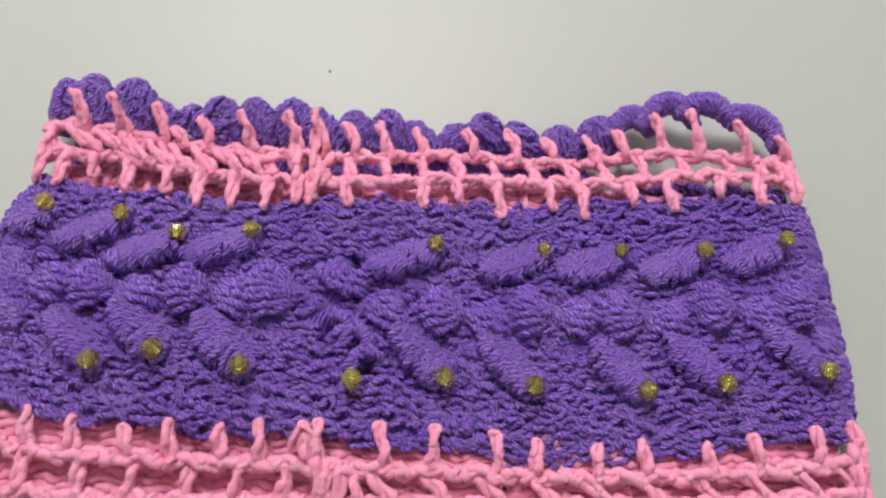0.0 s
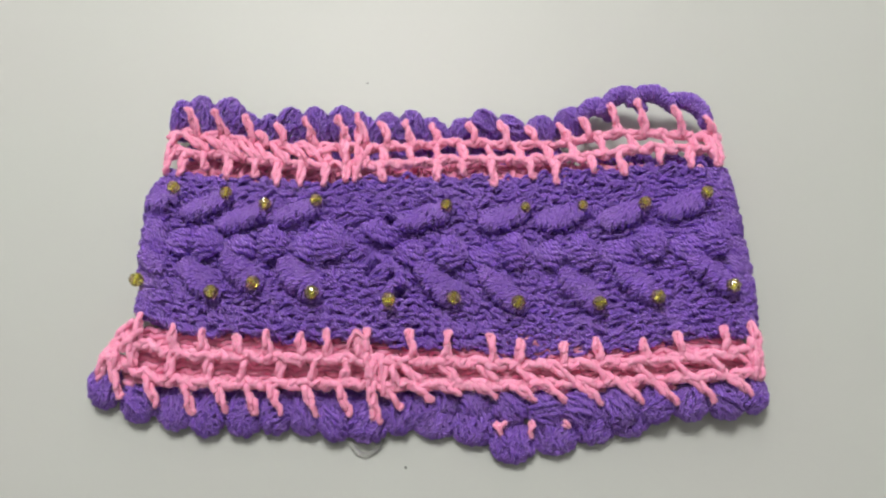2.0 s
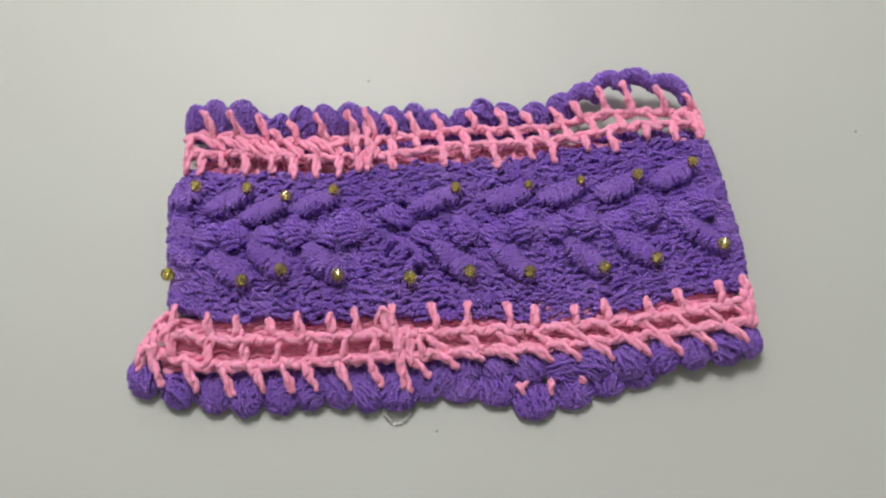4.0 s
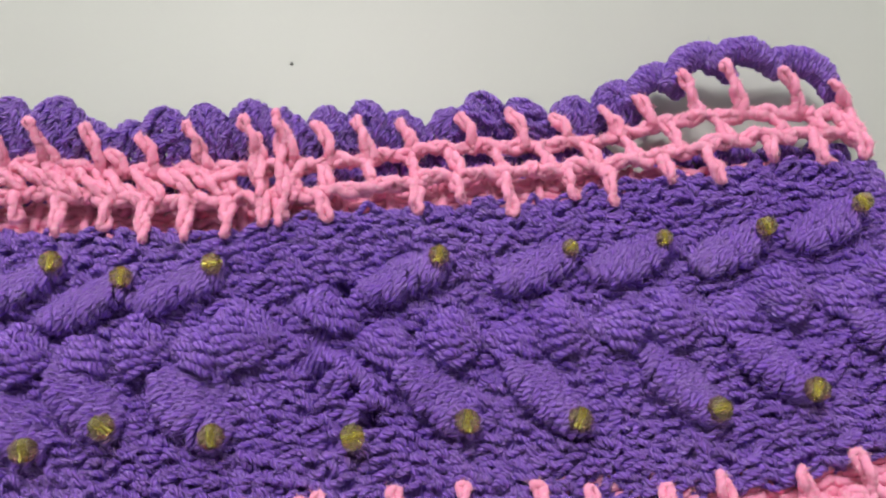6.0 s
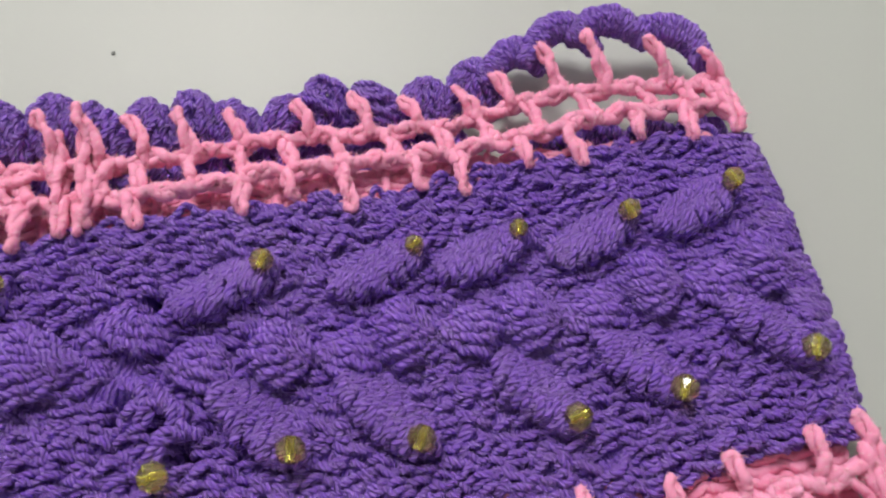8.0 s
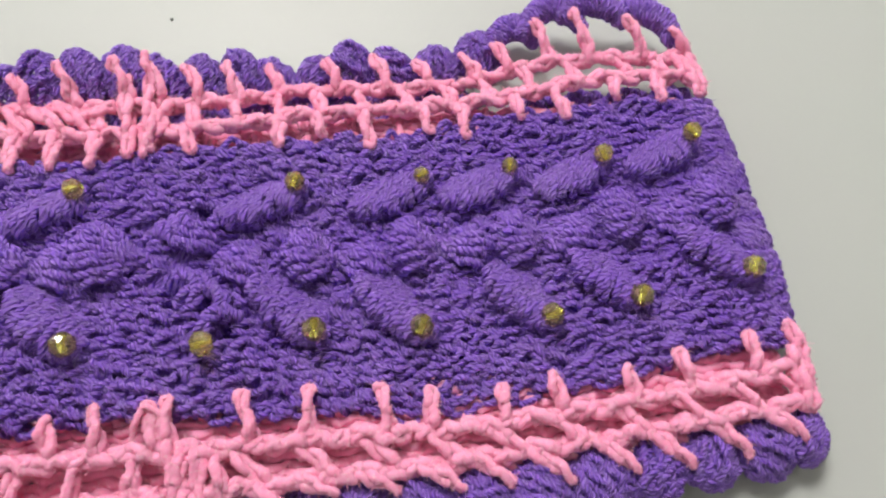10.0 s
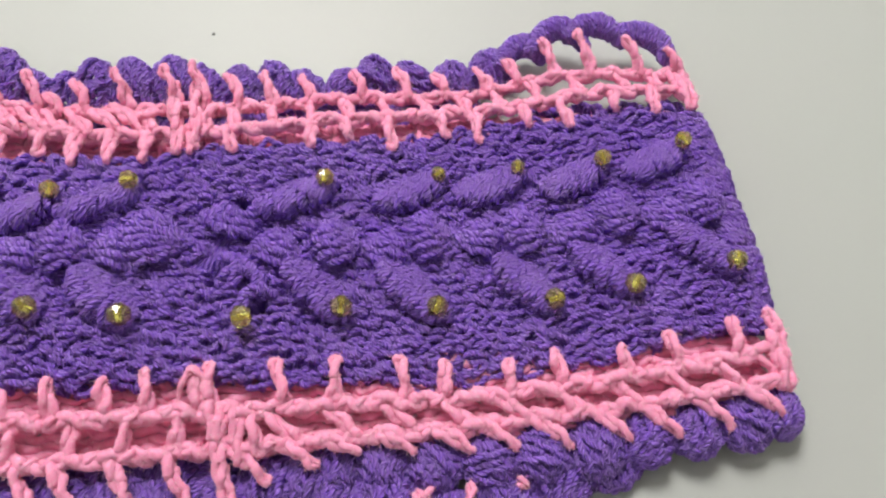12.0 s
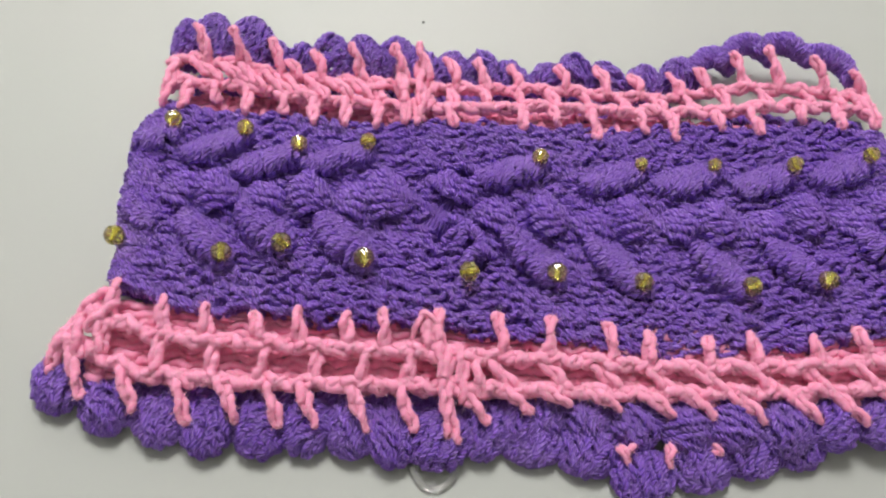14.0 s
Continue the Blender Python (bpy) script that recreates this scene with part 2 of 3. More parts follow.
top_rail_upper = line([-0.15, -0.136, -0.124, -0.112, -0.101, -0.09, -0.078, -0.066, -0.054, -0.042, -0.03, -0.018, -0.006, 0.006, 0.018, 0.03, 0.043, 0.055, 0.067, 0.078, 0.089, 0.1, 0.111, 0.124, 0.137, 0.15], [0.0642, 0.0642, 0.0634, 0.0622, 0.0612, 0.06, 0.0578, 0.0574, 0.0575, 0.0579, 0.059, 0.06, 0.0622, 0.0638, 0.0632, 0.0629, 0.0636, 0.064, 0.0672, 0.0698, 0.0681, 0.0675, 0.0672, 0.0678, 0.0687, 0.0687])
top_rail_lower = line([-0.14, -0.106, -0.083, -0.061, -0.016, 0.007, 0.053, 0.076, 0.10, 0.14], [0.054, 0.053, 0.049, 0.047, 0.049, 0.052, 0.053, 0.057, 0.060, 0.060])
low_rail_upper = line([-0.15, -0.136, -0.126, -0.111, -0.052, 0.008, 0.048, 0.089, 0.11, 0.14], [-0.037, -0.039, -0.041, -0.045, -0.046, -0.046, -0.0465, -0.044, -0.042, -0.038])
low_rail_lower = line([-0.15, -0.144, -0.134, -0.121, -0.091, -0.032, 0.028, 0.089, 0.11, 0.14], [-0.043, -0.045, -0.049, -0.055, -0.057, -0.0555, -0.055, -0.052, -0.050, -0.048])
section = line([-0.09, -0.075, -0.06, -0.047, -0.034, 0, 0.034, 0.047, 0.06, 0.075, 0.095], [0.004, 0.006, 0.009, 0.0120, 0.0138, 0.0155, 0.0150, 0.0130, 0.0115, 0.0095, 0.008])
ruffle = line([-0.14, -0.122, -0.108, -0.096, -0.089, -0.078, -0.063, -0.042, -0.029, -0.018, -0.004, 0.012, 0.027, 0.041, 0.057, 0.071, 0.085, 0.095, 0.113, 0.14], [0.015, 0.017, 0.019, 0.014, 0.008, 0.013, 0.0175, 0.015, 0.0095, 0.007, 0.005, 0.0065, 0.006, 0.004, 0.004, 0.0055, 0.0095, 0.013, 0.012, 0.0085])
swell = line([-0.15, -0.12, -0.06, -0.02, 0.04, 0.08, 0.13], [0.0, 0.001, 0.0035, 0.001, -0.0025, -0.0015, 0.001])


def height(x, y):
    """The upper face of the front layer."""
    k = np.clip((y - 0.050) / 0.026, 0, 1)
    k = k * k * (3 - 2 * k)
    z = section(y) * (1 - k) + ruffle(x) * k + swell(x) * np.clip(1.4 - abs(y) / 0.05, 0, 1)
    rho = 0.5 * z
    d = np.clip(np.minimum(x - left_edge(y), right_edge(y) - x), 0, rho)
    return rho + np.sqrt(np.maximum(rho * rho - (rho - d) ** 2, 0))


warmer = tagged(new("neck_warmer"), "purple and pink crocheted neck warmer with olive beads, lying flat", "neck warmer")


def on(x, y, lift=0.0):
    return (x, y, float(height(x, y)) + lift)


# Beads of the two lines, and the knots of the plaited line between them.
UPPER_BEADS = [(-0.123, 0.032), (-0.098, 0.029), (-0.079, 0.023), (-0.056, 0.025), (0.003, 0.025), (0.039, 0.026), (0.065, 0.027), (0.093, 0.028), (0.121, 0.033)]
LOWER_BEADS = [(-0.134, -0.012), (-0.098, -0.019), (-0.080, -0.015), (-0.054, -0.019), (-0.021, -0.021), (0.007, -0.019), (0.035, -0.020), (0.070, -0.020), (0.095, -0.017), (0.127, -0.012)]
KNOTS = [(-0.124, 0.007), (-0.097, 0.005), (-0.067, 0.005), (-0.039, 0.006), (-0.0205, 0.004), (0.013, 0.003), (0.042, 0.005), (0.072, 0.005), (0.103, 0.009), (0.131, 0.011)]


def inside(x, y, cx, cy, angle, a, c):
    ca, sa = math.cos(radians(angle)), math.sin(radians(angle))
    u, v = (x - cx) * ca + (y - cy) * sa, -(x - cx) * sa + (y - cy) * ca
    return (u / a) ** 2 + (v / c) ** 2 < 1


def covered(x, y):
    """Whether the ground lies wholly under a larger stitch."""
    return (any(inside(x, y, bx - 0.009, by - 0.0058, 22, 0.0095, 0.0026) for bx, by in UPPER_BEADS)
            or any(inside(x, y, bx - 0.0085, by + 0.0062, -43, 0.0090, 0.0026) for bx, by in LOWER_BEADS[1:4] + LOWER_BEADS[5:])
            or any(inside(x, y, kx - 0.008, ky, 0, 0.005, 0.0055) for kx, ky in KNOTS))


PITS = [(-0.0295, -0.0055, 0.0046), (-0.0225, 0.0185, 0.0038), (-0.0165, -0.0165, 0.0034), (-0.0525, 0.0275, 0.0026)]


def plain_rows(rows, name):
    """Horizontal ridges of short looped stitches that make the ground of the band; each wraps round the folded sides."""
    for k in range(rows):
        v = (k + 0.5) / rows
        sunk = -0.0002 - 0.0007 * np.clip((0.36 - abs(v - 0.50)) / 0.10, 0, 1) - 0.0011 * np.clip((0.20 - abs(v - 0.53)) / 0.06, 0, 1)
        yarn = Yarn()

        def at(x):
            return band_bottom(x) + (band_top(x) - band_bottom(x)) * v + 0.0010 * math.sin(x * 130 + k) + 0.0007 * math.sin(x * 410 + 2.3 * k)
        x = float(left_edge(at(-0.136))) + 0.001 + 0.004 * rng.random()
        stop = float(right_edge(at(0.137))) - 0.001
        while x < stop - 0.003:
            length = rng.uniform(0.0042, 0.0088)
            x1 = min(x + length, stop)
            mid = (0.5 * (x + x1), float(at(0.5 * (x + x1))))
            if all((mid[0] - a) ** 2 + (mid[1] - c) ** 2 > e * e for a, c, e in PITS) and not covered(*mid):
                tilt = rng.normal() * 0.0017
                for off, low in ((-0.00105, 0.0009), (0.0001, 0.0), (0.00115, 0.0006)):
                    rise, lean, deep = rng.uniform(0.0016, 0.0030), tilt + rng.normal() * 0.0008, low + rng.uniform(0.0, 0.0009)
                    bow = rng.normal() * 0.0011
                    pts = []
                    for u in np.linspace(0, 1, 9):
                        px = x + (x1 - x) * u
                        py = float(at(px)) + off + lean * (u - 0.5) + bow * math.sin(math.pi * u)
                        pts.append(on(px, py, (rise + 0.0027) * math.sin(math.pi * u) ** 0.55 - 0.0041 - deep + sunk))
                    yarn.lay(pts)
            x += length * rng.uniform(0.58, 0.80)
        yarn.run(0.00088, seg=6, step=0.0008)
        for edge, way in ((left_edge, 1), (right_edge, -1)):
            e0 = float(edge(at(-0.136 * way)))
            for off in (-0.0010, 0.0002, 0.0012):
                yy = float(at(e0)) + off
                rho = 0.5 * float(height(e0 + way * 0.02, yy))
                swing = rng.uniform(-0.0006, 0.0012)
                pts = [(e0 + way * (rho - (rho - 0.0006 + swing) * math.sin(a)), yy + 0.0006 * math.sin(3 * a), rho + (rho - 0.001) * math.cos(a)) for a in np.linspace(-0.6, math.pi, 14)]
                pts.append((e0 + way * 0.02, yy, 0.0016))
                yarn.lay(pts)
            yarn.run(0.00105, seg=6)
        yarn.done(name, PURPLE, warmer)


def petal(name, cx, cy, angle, length, width, rise, slant=-14.0):
    """A leaf-shaped flap: strands laid side by side across it, flush along its back and curling under along its raised front edge."""
    ca, sa = math.cos(radians(angle)), math.sin(radians(angle))
    yarn = Yarn()
    profile = [(1.10, -0.0036), (0.80, -0.0034), (0.50, -0.0018), (0.18, 0.10 * rise), (-0.18, 0.56 * rise), (-0.50, 0.92 * rise), (-0.74, 1.0 * rise),
               (-0.91, 0.74 * rise), (-1.00, 0.30 * rise), (-0.95, -0.0010), (-0.82, -0.0034)]
    for layer, gap in ((1, 0.0017), (0, 0.00150)):
        n = int(length / gap)
        for k in range(n):
            u = (k + 0.5) / n * 2 - 1 + rng.uniform(-0.03, 0.03)
            full = max(0.16, 1 - abs(u) ** 2.6) ** 0.5
            half = 0.5 * width * full * rng.uniform(0.92, 1.06) * (1 - 0.10 * layer)
            lift = (0.20 + 0.80 * full) * (1 - 0.18 * layer) * rng.uniform(0.88, 1.10)
            turn = radians(angle + 90 + slant + 12 * u + rng.normal() * 7)
            cs, ss = math.cos(turn), math.sin(turn)
            ux = u * length / 2
            pts = []
            for v, h in profile:
                px = cx + ca * ux + cs * v * half
                py = cy + sa * ux + ss * v * half
                pts.append(on(px, py, h * lift if h > 0 else h))
            yarn.lay(pts)
    yarn.run(0.00106, seg=7, step=0.0006)
    return yarn.done(name, PURPLE, warmer)


def puff(name, cx, cy, angle, length, width, rise, base=0.0, gap=0.0022, r=0.0011, drop=0.001, step=0.001):
    """A bulging stitch: one yarn laid to and fro across a leaf-shaped hump."""
    ca, sa = math.cos(radians(angle)), math.sin(radians(angle))
    yarn = Yarn()
    n = max(4, int(length / gap))
    for layer, (f, w) in enumerate(((1.0, 1.0), (0.88, 0.9))):
        m = n if layer == 0 else max(4, int(0.8 * n))
        for k in range(m):
            u = (k + 0.5 + 0.5 * layer) / m * 2 - 1 + rng.uniform(-0.05, 0.05)
            if abs(u) > 1:
                continue
            turn = radians(angle + 90 + 16 * u + rng.normal() * 6)
            cs, ss = math.cos(turn), math.sin(turn)
            half = 0.5 * width * math.sqrt(max(0.08, 1 - 0.9 * u * u)) * (1 + rng.uniform(-0.16, 0.10)) * w
            high = rise * f * (1 - 0.55 * u * u) + drop + rng.normal() * 0.0004 - 0.0006 * layer
            ux = u * length / 2
            pts = []
            for v in np.linspace(-1.08, 1.0, 13):
                px = cx + ca * ux + cs * v * half
                py = cy + sa * ux + ss * v * half
                hump = max(0.0, 1 - ((v + 0.3) / (0.82 if v < -0.3 else 1.42)) ** 2)
                pts.append((px, py, base - drop + high * math.sqrt(hump)))
            yarn.lay(pts)
    yarn.run(r, seg=7, step=step)
    return yarn.done(name, PURPLE, warmer)


def shell(name, nx, ny, way, length, half, rise, n=9, lean=0.0, r=0.00092):
    """Strands that gather at a knot and spread out sideways from it, plunging steeply at their far ends."""
    yarn = Yarn()
    for layer in (1, 0):
        for k in range(n - layer):
            u = (k + 0.5 + 0.5 * layer) / n * 2 - 1 + rng.uniform(-0.04, 0.04)
            far = rng.uniform(0.94, 1.04)
            pts = []
            for s in np.linspace(-0.06, 1.06, 16):
                c = min(1.0, max(0.0, s))
                spread = math.sin(min(1.0, c * 1.25) * math.pi * 0.5) ** 0.85
                px = nx + way * s * length * far * (1 - 0.30 * u * u)
                py = ny + u * half * spread + lean * s * length
                hump = c ** 0.5 * (1 - c ** 6) * 1.06
                pts.append(on(px, py, -0.0042 + (rise + 0.0042) * hump * (1 - 0.42 * u * u) - 0.0011 * layer - (0.002 if s < 0 or s > 1 else 0)))
            yarn.lay(pts)
    yarn.run(r, seg=7, step=0.00055)
    return yarn.done(name, PURPLE, warmer)


plain_rows(26, "crochet_ridge")


def band_ground():
    """The matted wool under the ridges, dimpled at the open stitches."""
    bm = bmesh.new()
    cols, rows = 260, 72
    grid = []
    for j in range(rows + 1):
        line_of = []
        for i in range(cols + 1):
            x = -0.131 + 0.262 * i / cols
            y = float(band_bottom(x)) + 0.001 + (float(band_top(x)) - float(band_bottom(x)) - 0.002) * j / rows
            z = float(height(x, y)) - 0.0024 - 0.0010 * max(0.0, 1 - abs(y - 0.005) / 0.016) + 0.0008 * noise.noise(Vector((x * 700, y * 900, 0))) + 0.0004 * noise.noise(Vector((x * 1900, y * 2300, 4)))
            for a, c, e in PITS:
                z -= 0.0085 * math.exp(-((x - a) ** 2 + (y - c) ** 2) / (0.75 * e) ** 2)
            line_of.append(bm.verts.new((x, y, max(0.0030, z))))
        grid.append(line_of)
    for j in range(rows):
        for i in range(cols):
            bm.faces.new((grid[j][i], grid[j][i + 1], grid[j + 1][i + 1], grid[j + 1][i]))
    me = bpy.data.meshes.new("matted_ground")
    bm.to_mesh(me)
    bm.free()
    me.materials.append(PURPLE)
    me.shade_smooth()
    fibre = me.attributes.new("fibre", "FLOAT_VECTOR", "POINT")
    fibre.data.foreach_set("vector", np.array([(math.cos(v.co.y * 2600), math.sin(v.co.y * 2600), v.co.x * 1000) for v in me.vertices], np.float32).ravel())
    ob = new("matted_ground", me)
    ob.parent = warmer
    return tagged(ob, "matted purple wool ground")


band_ground()


def dome(name, cx, cy, angle, a, c, rise, base, r=0.00092, gap=0.0019, step=0.00068, turn=90.0, pinch=0.0, slope=0.0):
    """A rounded scallop: yarn laid to and fro over a low dome, in three crossing directions."""
    ca, sa = math.cos(radians(angle)), math.sin(radians(angle))
    yarn = Yarn()
    for layer, extra in enumerate((-34.0 + rng.uniform(-10, 10), 30.0 + rng.uniform(-10, 10), rng.uniform(-12, 12))):
        way = radians(turn + extra)
        dx, dy = math.cos(way), math.sin(way)
        span = abs(dy) * a + abs(dx) * c
        n = max(4, int(2 * span / gap))
        for k in range(n):
            o = ((k + 0.5) / n * 2 - 1) * span * 0.96 + rng.normal() * 0.0002
            px0, py0 = -dy * o, dx * o
            qa = (dx / a) ** 2 + (dy / c) ** 2
            qb = 2 * (px0 * dx / a ** 2 + py0 * dy / c ** 2)
            qc = (px0 / a) ** 2 + (py0 / c) ** 2 - 1
            root = qb * qb - 4 * qa * qc
            if root <= 0:
                continue
            t0, t1 = (-qb - math.sqrt(root)) / (2 * qa), (-qb + math.sqrt(root)) / (2 * qa)
            if t1 - t0 < 0.002:
                continue
            t0, t1 = t0 * rng.uniform(0.94, 1.0) if t0 < 0 else t0, t1
            lift = rng.normal() * 0.0010 - 0.0003 * (2 - layer)
            pts = []
            for t in np.linspace(t0, t1, 10):
                lx, ly = px0 + dx * t, py0 + dy * t
                e = (lx / a) ** 2 + (ly / c) ** 2
                lx *= 1 - pinch * (ly / c)
                rear = sa * lx + ca * ly
                pts.append((cx + ca * lx - sa * ly, cy + rear, max(0.0012, base + slope * rear + (rise + lift) * math.sqrt(max(0.0, 1 - 0.97 * e)))))
            yarn.lay(pts)
    yarn.run(r, seg=7, step=step)
    return yarn.done(name, PURPLE, warmer)


# Slanting petals of the upper and lower bead lines.
for i, (bx, by) in enumerate(UPPER_BEADS):
    shift = 0.004 if i == 0 else 0.0
    petal("petal_stitch", bx - 0.0095 + shift, by - 0.0022, 22 + rng.uniform(-3, 3), (0.0255 - 2 * shift) * rng.uniform(0.96, 1.04), 0.0156, 0.0034 if i < 5 else 0.0026)
for i, (bx, by) in enumerate(LOWER_BEADS[1:]):
    if i == 3:
        continue  # an open stitch with cords takes its place
    turn = -44 if i > 3 else -40
    petal("petal_stitch", bx - 0.0058, by + 0.0088, turn + rng.uniform(-3, 3), 0.0250 * rng.uniform(0.96, 1.04), 0.0158, 0.0040, slant=12.0)
petal("petal_stitch", -0.1285, -0.002, -44, 0.017, 0.010, 0.003, slant=12.0)
# The plaited middle line: shells gathered at knots.
for i, (nx, ny) in enumerate(KNOTS):
    if i not in (0, 4):
        big = i == 3
        shell("shell_stitch", nx, ny, -1, 0.0195 if big else 0.0150, 0.0098 if big else 0.0086, 0.0070, 8 if big else 7, r=0.00120)
    if i < 9 and i != 3:
        shell("shell_stitch", nx, ny - 0.0005, 1, 0.0160, 0.0068, 0.0045, 5, rng.uniform(-0.14, -0.02), r=0.00125)


def curl(cx, cy, radius, start, sweep, lift):
    """A cord that curls round an open stitch at the seam."""
    yarn = Yarn()
    pts = [on(cx + radius * math.cos(radians(start + sweep * u)), cy + 0.9 * radius * math.sin(radians(start + sweep * u)), lift - 0.003 * (2 * u - 1) ** 4) for u in np.linspace(0, 1, 24)]
    cord(yarn, pts, 0.0010, 3, 0.0010, 0.013)
    return yarn.done("cord_stitch", PURPLE, warmer)


# ---- olive beads ----
def bead_mesh(r):
    """A faceted round bead with flattened ends and a hole through it."""
    bm = bmesh.new()
    sides = 9
    profile = [(0.24, 0.76), (0.52, 0.84), (0.98, 0.36), (0.98, -0.36), (0.52, -0.84), (0.24, -0.76)]
    rings = [[bm.verts.new((r * a * math.cos(2 * math.pi * (k + 0.5 * (i % 2)) / sides), r * a * math.sin(2 * math.pi * (k + 0.5 * (i % 2)) / sides), r * b)) for k in range(sides)] for i, (a, b) in enumerate(profile)]
    for i in range(len(profile) - 1):
        lo, hi = rings[i], rings[i + 1]
        for k in range(sides):
            k1 = (k + 1) % sides
            if i % 2 == 0:
                bm.faces.new((lo[k], lo[k1], hi[k]))
                bm.faces.new((lo[k1], hi[k1], hi[k]))
            else:
                bm.faces.new((lo[k], hi[k1], hi[k]))
                bm.faces.new((lo[k], lo[k1], hi[k1]))
    for k in range(sides):
        k1 = (k + 1) % sides
        bm.faces.new((rings[-1][k], rings[-1][k1], rings[0][k1], rings[0][k]))
    bmesh.ops.recalc_face_normals(bm, faces=bm.faces[:])
    return bm


for i, (bx, by) in enumerate(UPPER_BEADS + LOWER_BEADS):
    small = i in (5, 6)
    ob = part("bead", bead_mesh(0.0024 if small else (0.0029 if i < 9 else 0.0033)), BEAD, warmer, "clear olive-yellow faceted glass bead")
    lift = 0.0036 if small else 0.0044
    ob.location = on(bx, by, lift)
    ob.rotation_euler = (rng.uniform(0, 3), 0.5 * math.pi + rng.uniform(-0.45, 0.45), rng.uniform(-0.4, 0.4))


# ---- pink openwork ----
def cord(yarn, pts, radius=0.0010, plies=3, r=0.0012, pitch=0.019, taper=1.0, belly=0.0):
    """A few strands wound round one another along a path."""
    p = np.asarray(pts, float)
    d = np.concatenate([[0], np.cumsum(np.linalg.norm(np.diff(p, axis=0), axis=1))])
    s = np.linspace(0, d[-1], max(6, int(d[-1] / 0.0008)))
    q = np.stack([np.interp(s, d, p[:, i]) for i in range(3)], 1)
    if len(q) > 10:
        for _ in range(4):
            q[1:-1] = 0.25 * q[:-2] + 0.5 * q[1:-1] + 0.25 * q[2:]
    tan = np.gradient(q, axis=0)
    tan /= np.linalg.norm(tan, axis=1)[:, None] + 1e-12
    ref = np.array([0.05, 0.03, 1.0])
    a = ref - (tan @ ref)[:, None] * tan
    a /= np.linalg.norm(a, axis=1)[:, None] + 1e-9
    b = np.cross(tan, a)
    ph = rng.uniform(0, 6.28)
    for k in range(plies):
        fi = 2 * math.pi * (s / pitch + k / plies) + ph
        girth = radius * (1 - belly + belly * np.abs(np.sin(np.pi * s / d[-1])) ** 0.7)[:, None]
        yarn.lay(q + girth * (np.cos(fi)[:, None] * a + np.sin(fi)[:, None] * b))
    yarn.run(r, seg=8, step=0.0006, amp=0.08, wobble=0.00028, rough=0.05, taper=taper)


for cx, cy, radius, start, sweep in ((-0.0225, 0.0180, 0.0056, 170, 200), (-0.0225, 0.0180, 0.0086, 185, 120), (-0.0225, 0.0175, 0.0112, 190, 100), (-0.0295, -0.0055, 0.0066, -70, 150), (-0.0265, -0.0095, 0.0090, -20, 100), (-0.0225, -0.0110, 0.0068, 20, 130), (-0.0165, -0.0165, 0.0055, 40, 170)):
    curl(cx, cy, radius, start, sweep, 0.0012)


def rail(name, fy, x0, x1, lift):
    """A crocheted chain across the piece: linked lumps along a cord."""
    yarn = Yarn()
    xs = np.linspace(x0, x1, 140)
    pts = [(x, float(fy(x)) + 0.0009 * math.sin(x * 447) + 0.0006 * math.sin(x * 1010 + 1), float(height(x, float(fy(x)))) + lift + 0.0006 * math.sin(x * 300 + 1)) for x in xs]
    cord(yarn, pts, 0.00105, 2, 0.00155, 0.024)
    x = x0 + 0.002
    while x < x1 - 0.003:
        y = float(fy(x))
        z = float(height(x, y)) + lift
        w = rng.uniform(0.0012, 0.0020)
        yarn.strand([(x - 0.0025, y - w, z - 0.0006), (x, y - 0.3 * w, z + 0.0018), (x + 0.002, y + w, z + 0.0004)], 0.00100, step=0.0007)
        x += rng.uniform(0.004, 0.0065)
    return yarn.done(name, PINK, warmer, "soft pink yarn")


def post(name, a, b, lift0=0.0, lift1=0.0, bulge=0.0012, plies=2, radius=0.00095, r=0.00160, sway=0.0, z0=None, z1=None):
    """An upright stitch from a to b, leaning as it does in the piece."""
    yarn = Yarn()
    za = float(height(*a)) + lift0 if z0 is None else z0
    zb = float(height(*b)) + lift1 if z1 is None else z1
    pts = []
    for u in np.linspace(0, 1, 9):
        pts.append((a[0] + (b[0] - a[0]) * u + sway * math.sin(math.pi * u) + 0.0003 * math.sin(9 * u + a[0] * 900), a[1] + (b[1] - a[1]) * u, za + (zb - za) * u + bulge * math.sin(math.pi * u)))
    cord(yarn, pts, radius, plies, r, 0.028, 0.64)
    return yarn.done(name, PINK, warmer, "soft pink yarn")


rail("mesh_chain", top_rail_upper, -0.133, 0.134, 0.0004)
rail("mesh_chain", top_rail_lower, -0.133, 0.133, 0.0004)
rail("mesh_chain", low_rail_upper, -0.139, 0.137, 0.0004)
rail("mesh_chain", low_rail_lower, -0.145, 0.137, 0.0004)

TOP_FEET = [(-0.123, 0.041), (-0.112, 0.0445), (-0.100, 0.0385), (-0.087, 0.0395), (-0.076, 0.0345), (-0.065, 0.035), (-0.054, 0.0345), (-0.044, 0.038), (-0.040, 0.038), (-0.027, 0.039), (-0.002, 0.040), (0.011, 0.043), (0.025, 0.038), (0.043, 0.0425), (0.054, 0.040), (0.072, 0.046), (0.086, 0.0445), (0.103, 0.051), (0.117, 0.0485), (0.130, 0.050)]
for fx, fy in TOP_FEET:
    jx = fx + rng.uniform(-0.0025, 0.001)
    post("mesh_post", (jx, float(top_rail_lower(jx))), (fx, fy), 0.0, 0.0010, 0.0016)
